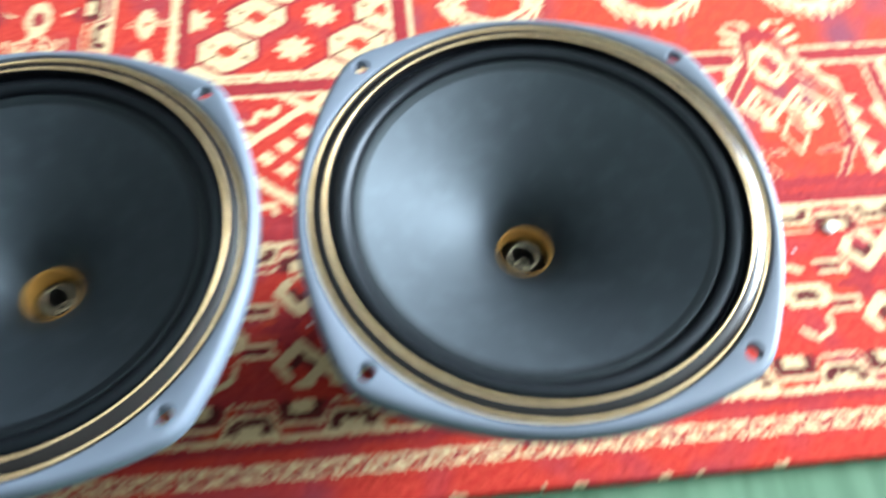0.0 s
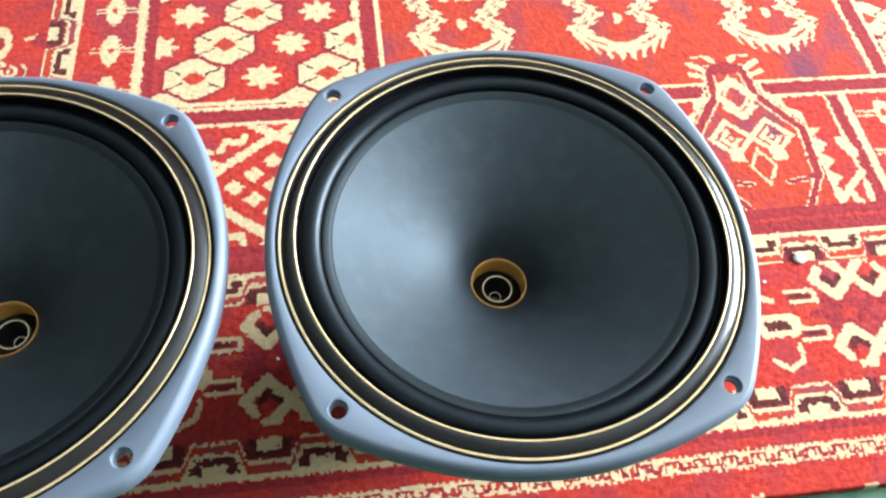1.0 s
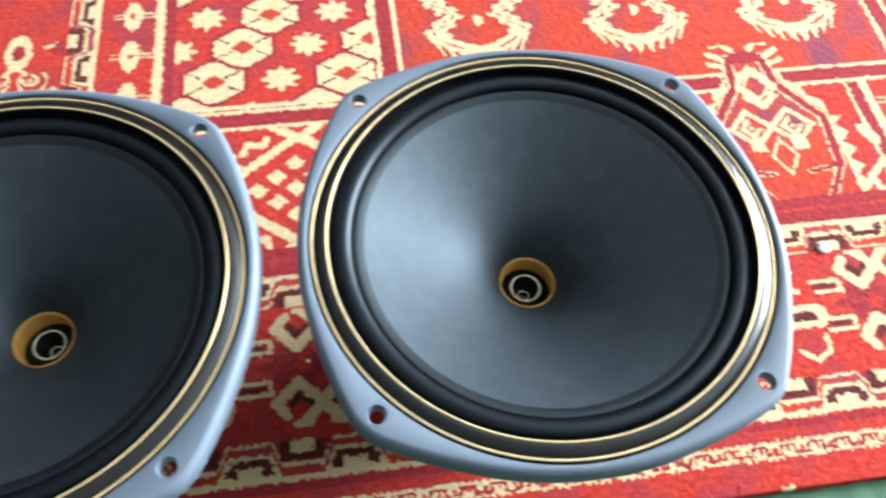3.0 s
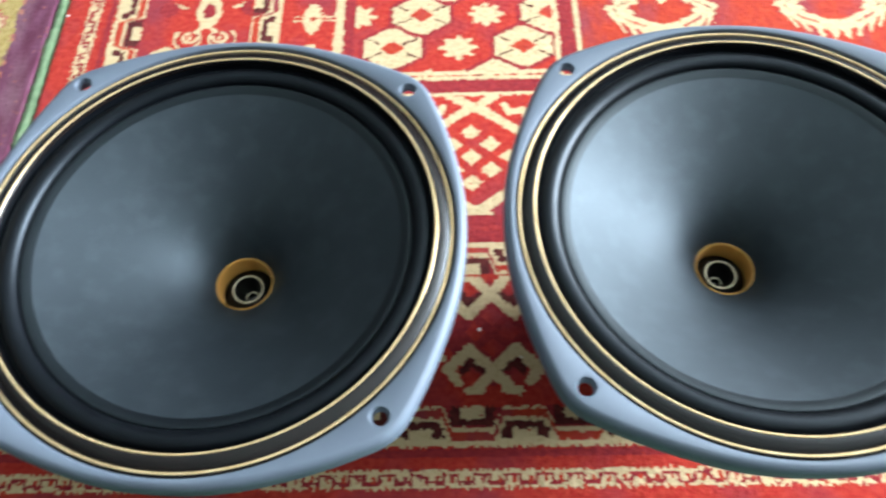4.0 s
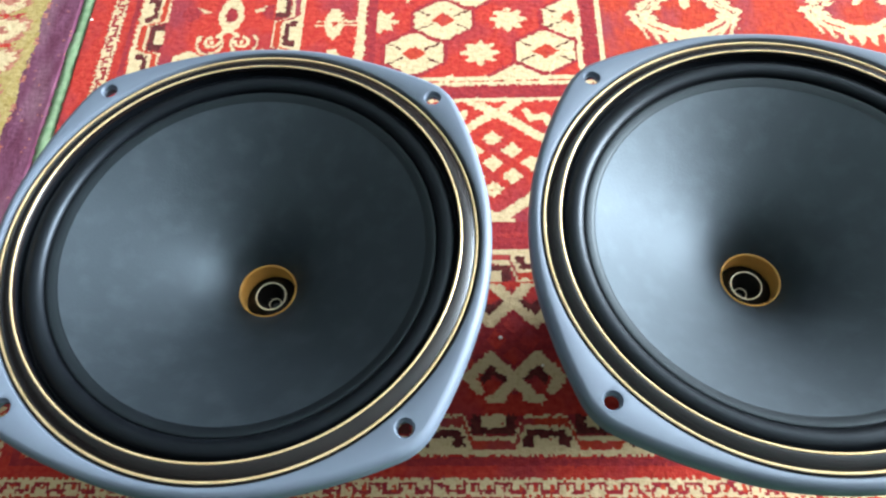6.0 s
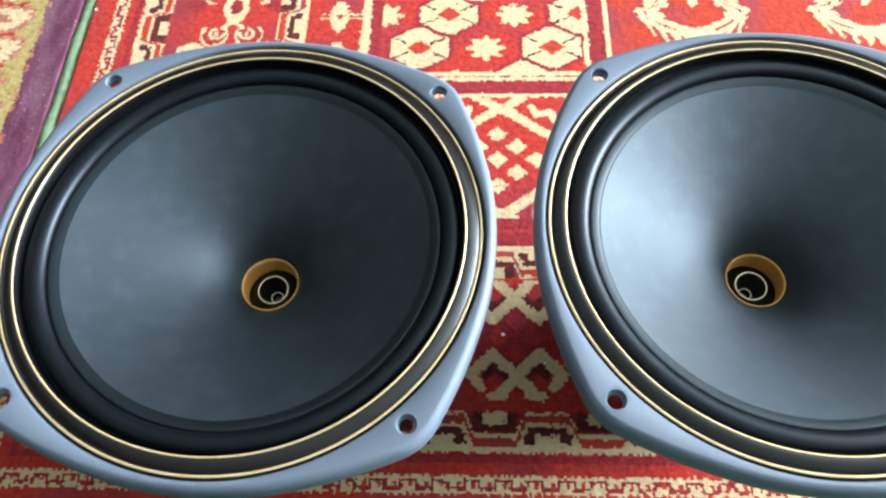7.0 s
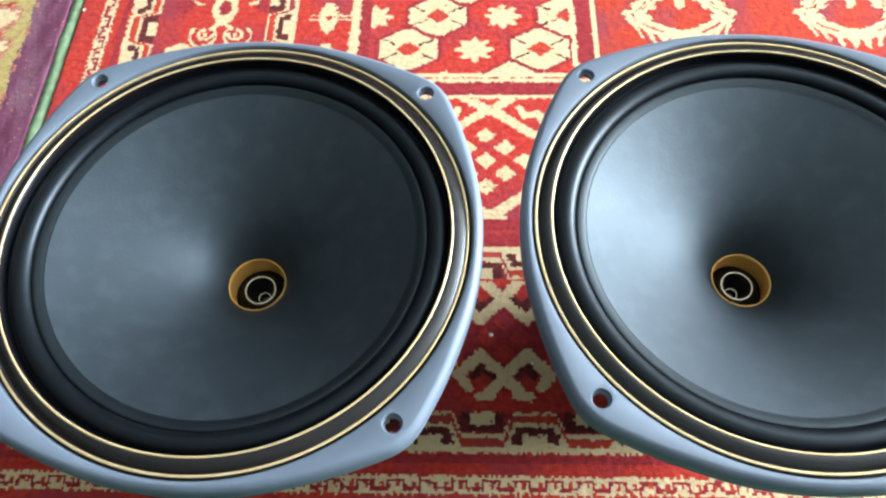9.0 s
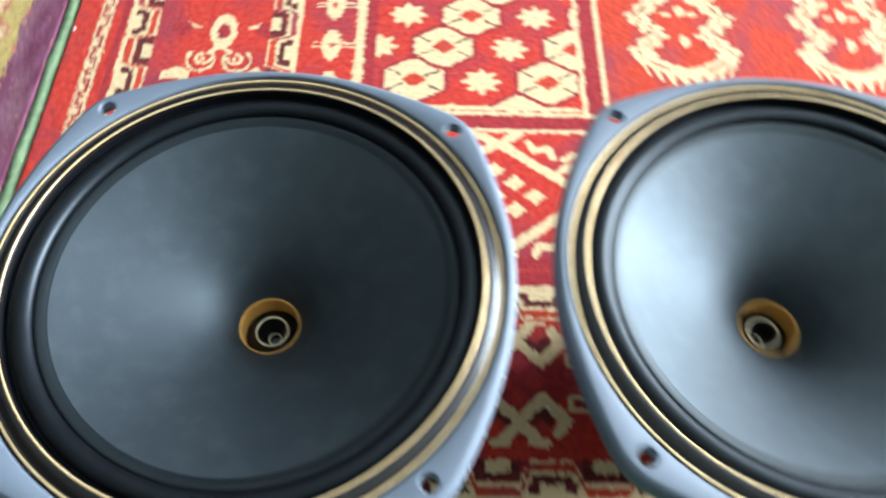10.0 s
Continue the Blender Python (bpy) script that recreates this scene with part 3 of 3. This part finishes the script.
def frame_bm():
    """Cast frame plate: a round seat in a plate with four ears, counterbored bolt holes cut later."""
    steps = 320
    ring_r = 0.1735
    # profile from the seat outwards: ("c": circle radius, "m": rim of the seat, "s": inset from the plate's outline), z
    prof = [("c", 0.1665, H - 0.030), ("c", 0.1725, H - 0.024), ("c", ring_r, H - 0.003), ("c", ring_r + 0.0006, H - 0.0006), ("m", 0.0, H), ("s", -0.0054, H), ("s", -0.0048, H - 0.00005), ("s", -0.0030, H - 0.0008), ("s", -0.0013, H - 0.0024),
            ("s", -0.0003, H - 0.0048), ("s", 0.0, H - 0.008), ("s", 0.0, H - 0.015), ("s", -0.0009, H - 0.0162), ("s", -0.0024, H - 0.0160), ("s", -0.0036, H - 0.009), ("s", -0.0050, H - 0.0074), ("c", 0.1746, H - 0.0076), ("c", 0.1735, H - 0.025), ("c", 0.1690, H - 0.032)]
    bm = bmesh.new()
    rings = []
    for kind, r, z in prof:
        ring = []
        for k in range(steps):
            a = 2 * math.pi * k / steps
            q = r if kind == "c" else (plate_outline(a, r) if kind == "s" else ring_r + 0.0016)
            ring.append(bm.verts.new((q * math.cos(a), q * math.sin(a), z)))
        rings.append(ring)
    for a, b in zip(rings, rings[1:] + rings[:1]):
        for k in range(steps):
            n = (k + 1) % steps
            bm.faces.new((a[k], a[n], b[n], b[k]))
    bmesh.ops.recalc_face_normals(bm, faces=bm.faces[:])
    return bm


def cut(bm, cutter):
    """bm minus cutter, as a new mesh."""
    me_a, me_b = bpy.data.meshes.new("cut_a"), bpy.data.meshes.new("cut_b")
    bm.to_mesh(me_a), cutter.to_mesh(me_b)
    bm.free(), cutter.free()
    a, b = new("cut_a", me_a), new("cut_b", me_b)
    mod = a.modifiers.new("cut", "BOOLEAN")
    mod.operation, mod.object, mod.solver = "DIFFERENCE", b, "EXACT"
    bpy.context.view_layer.update()
    out = bmesh.new()
    done = bpy.data.meshes.new_from_object(a.evaluated_get(bpy.context.evaluated_depsgraph_get()))
    out.from_mesh(done)
    bpy.data.objects.remove(a), bpy.data.objects.remove(b)
    return out


def hole_cutter():
    bm = bmesh.new()
    for k in range(4):
        a = math.pi / 4 + k * math.pi / 2
        at = Vector((BOLT * math.cos(a), BOLT * math.sin(a), 0))
        one = disc_closed(lathe([(0.0050, H - 0.05), (0.0050, H - 0.0044), (0.0060, H - 0.0040), (0.0061, H - 0.0009), (0.0068, H + 0.0002), (0.0068, H + 0.01)], 28))
        me = bpy.data.meshes.new("tmp")
        bmesh.ops.translate(one, verts=one.verts[:], vec=at)
        one.to_mesh(me)
        one.free()
        bm.from_mesh(me)
        bpy.data.meshes.remove(me)
    return bm


def make_driver():
    driver = new("loudspeaker_driver")
    plate = part("frame", cut(frame_bm(), hole_cutter()), M_GREY, driver, "blue-grey painted cast metal frame with bolt holes", smooth=True)
    plate.data.set_sharp_from_angle(angle=radians(35))
    # gasket: two gold lines with a brown-black band between
    # gap floor coloured black to stand for the shade beside the gasket
    part("gap_seat", lathe([(0.1732, H - 0.0035), (0.1712, H - 0.0055), (0.1700, H - 0.0035)], 160), M_SHADOWGAP, driver, "narrow groove round the gasket, its shade put into a black colour")
    gasket = part("gasket", lathe([(0.1722, H - 0.007), (0.1719, H - 0.0040), (0.1710, H - 0.0038), (0.1700, H - 0.0032), (0.1684, H - 0.0021), (0.1665, H - 0.0010), (0.1645, H - 0.0001), (0.1622, H + 0.0006), (0.1606, H + 0.0006), (0.1594, H - 0.0006), (0.1588, H - 0.0040)], 160), M_BAND, driver, "dark brown gasket ring")
    part("gold_line", torus_bm(0.1706, H - 0.0025, 0.0010, 0.7), M_GOLD, gasket, "thin gold outer line")
    part("gold_line", torus_bm(0.1597, H + 0.0004, 0.00085, 0.7), M_GOLD, gasket, "thin gold inner line")
    # roll surround: a black step down from the gasket, a half roll, a flat glued flange
    prof = [(0.1591, H - 0.0022), (0.1587, H - 0.0060), (0.1580, H - 0.0104), (0.1568, H - 0.0108)]
    for i in range(17):
        a = math.pi * i / 16
        prof.append((0.1492 + 0.0074 * math.cos(a), H - 0.0108 + 0.0064 * math.sin(a)))
    prof += [(0.1416, H - 0.0112), (0.1410, H - 0.0110)]
    part("surround", lathe(prof, 160), M_RUBBER, driver, "black satin roll surround")
    part("cone_rim", lathe([(0.1418, H - 0.0112), (0.1413, H - 0.0102), (0.1405, H - 0.0099), (0.1390, H - 0.0101), (0.1348, H - 0.0118), (0.1340, H - 0.0123), (0.1334, H - 0.0124)], 160), M_CONERIM, driver, "glossier black glued cone edge")
    cone_prof = []
    for i in range(48):
        t = i / 47
        r = 0.1338 + (0.0232 - 0.1338) * t
        cone_prof.append((r, H - 0.0124 - 0.0769 * (0.76 * t + 0.24 * t ** 7)))
    part("cone", lathe(cone_prof, 160), M_CONE, driver, "matt charcoal paper cone")
    z0 = H - 0.0893
    part("coil_former", lathe([(0.0236, z0 - 0.001), (0.0232, z0 + 0.0012), (0.0224, z0 + 0.0010), (0.0219, z0 - 0.002), (0.0216, z0 - 0.018)], 96), M_FORMER, driver, "amber coil former lining the throat")
    horn = part("horn", lathe([(0.0217, z0 - 0.0178), (0.0140, z0 - 0.0145), (0.0124, z0 - 0.0105), (0.0118, z0 - 0.0110), (0.0085, z0 - 0.022), (0.0056, z0 - 0.0262), (0.0044, z0 - 0.0268), (0.0040, z0 - 0.045), (0.0002, z0 - 0.046)], 96), M_HORN, driver, "black horn throat")
    part("throat_ring", torus_bm(0.0122, z0 - 0.0104, 0.00055, 1.0, 96, 8), M_RINGS, horn, "bright throat ring")
    part("throat_ring", torus_bm(0.0049, z0 - 0.0262, 0.00045, 1.0, 64, 8), M_RINGS, horn, "small bright throat ring")
    # back of the driver: basket ribs, basket cone and magnet
    part("basket", lathe([(0.1700, H - 0.030), (0.1705, H - 0.033), (0.1600, H - 0.055), (0.1150, H - 0.108), (0.0950, H - 0.122), (0.0900, H - 0.122), (0.1120, H - 0.106), (0.1560, H - 0.054), (0.1650, H - 0.031)], 96, close=True), M_GREY, driver)
    part("magnet", disc_closed(lathe([(0.080, 0.0006), (0.086, 0.003), (0.088, 0.010), (0.088, H - 0.128), (0.086, H - 0.1225), (0.060, H - 0.1222)], 96)), M_MAGNET, driver, "dark steel magnet housing")
    return driver


driver_a = tagged(make_driver(), "dual concentric loudspeaker driver, grey frame, black cone, facing up", "loudspeaker", "pair of loudspeaker drivers")
driver_b = copy_thing(driver_a, pose(LX, LY, 0, 0, 0, LA))


# ---- small bits on the carpet ----
def crumb(name, x, y, z, size, seed, label, cat):
    bm = bmesh.new()
    bmesh.ops.create_icosphere(bm, subdivisions=2, radius=size)
    r = random.Random(seed)
    for v in bm.verts:
        v.co *= 1 + r.uniform(-0.25, 0.25)
        v.co.z *= 0.3
    bmesh.ops.translate(bm, verts=bm.verts[:], vec=(0, 0, size * 0.22))
    ob = tagged(part(name, bm, M_WHITE), label, cat)
    ob.location = (x, y, z)
    return ob


crumb("paper_crumb", 0.3465, 0.0715, 0.0, 0.0064, 3, "small white crumpled paper scrap on the carpet", "scrap")
for i, (x, y, size) in enumerate(((-0.1965, -0.0085, 0.0018), (-0.157, -0.035, 0.0013), (-0.7035, 0.398, 0.0018), (0.300, 0.047, 0.0016))):
    crumb("lint", x, y, 0.0, size, 20 + i, "tiny fleck of white lint on the carpet pile", "lint")
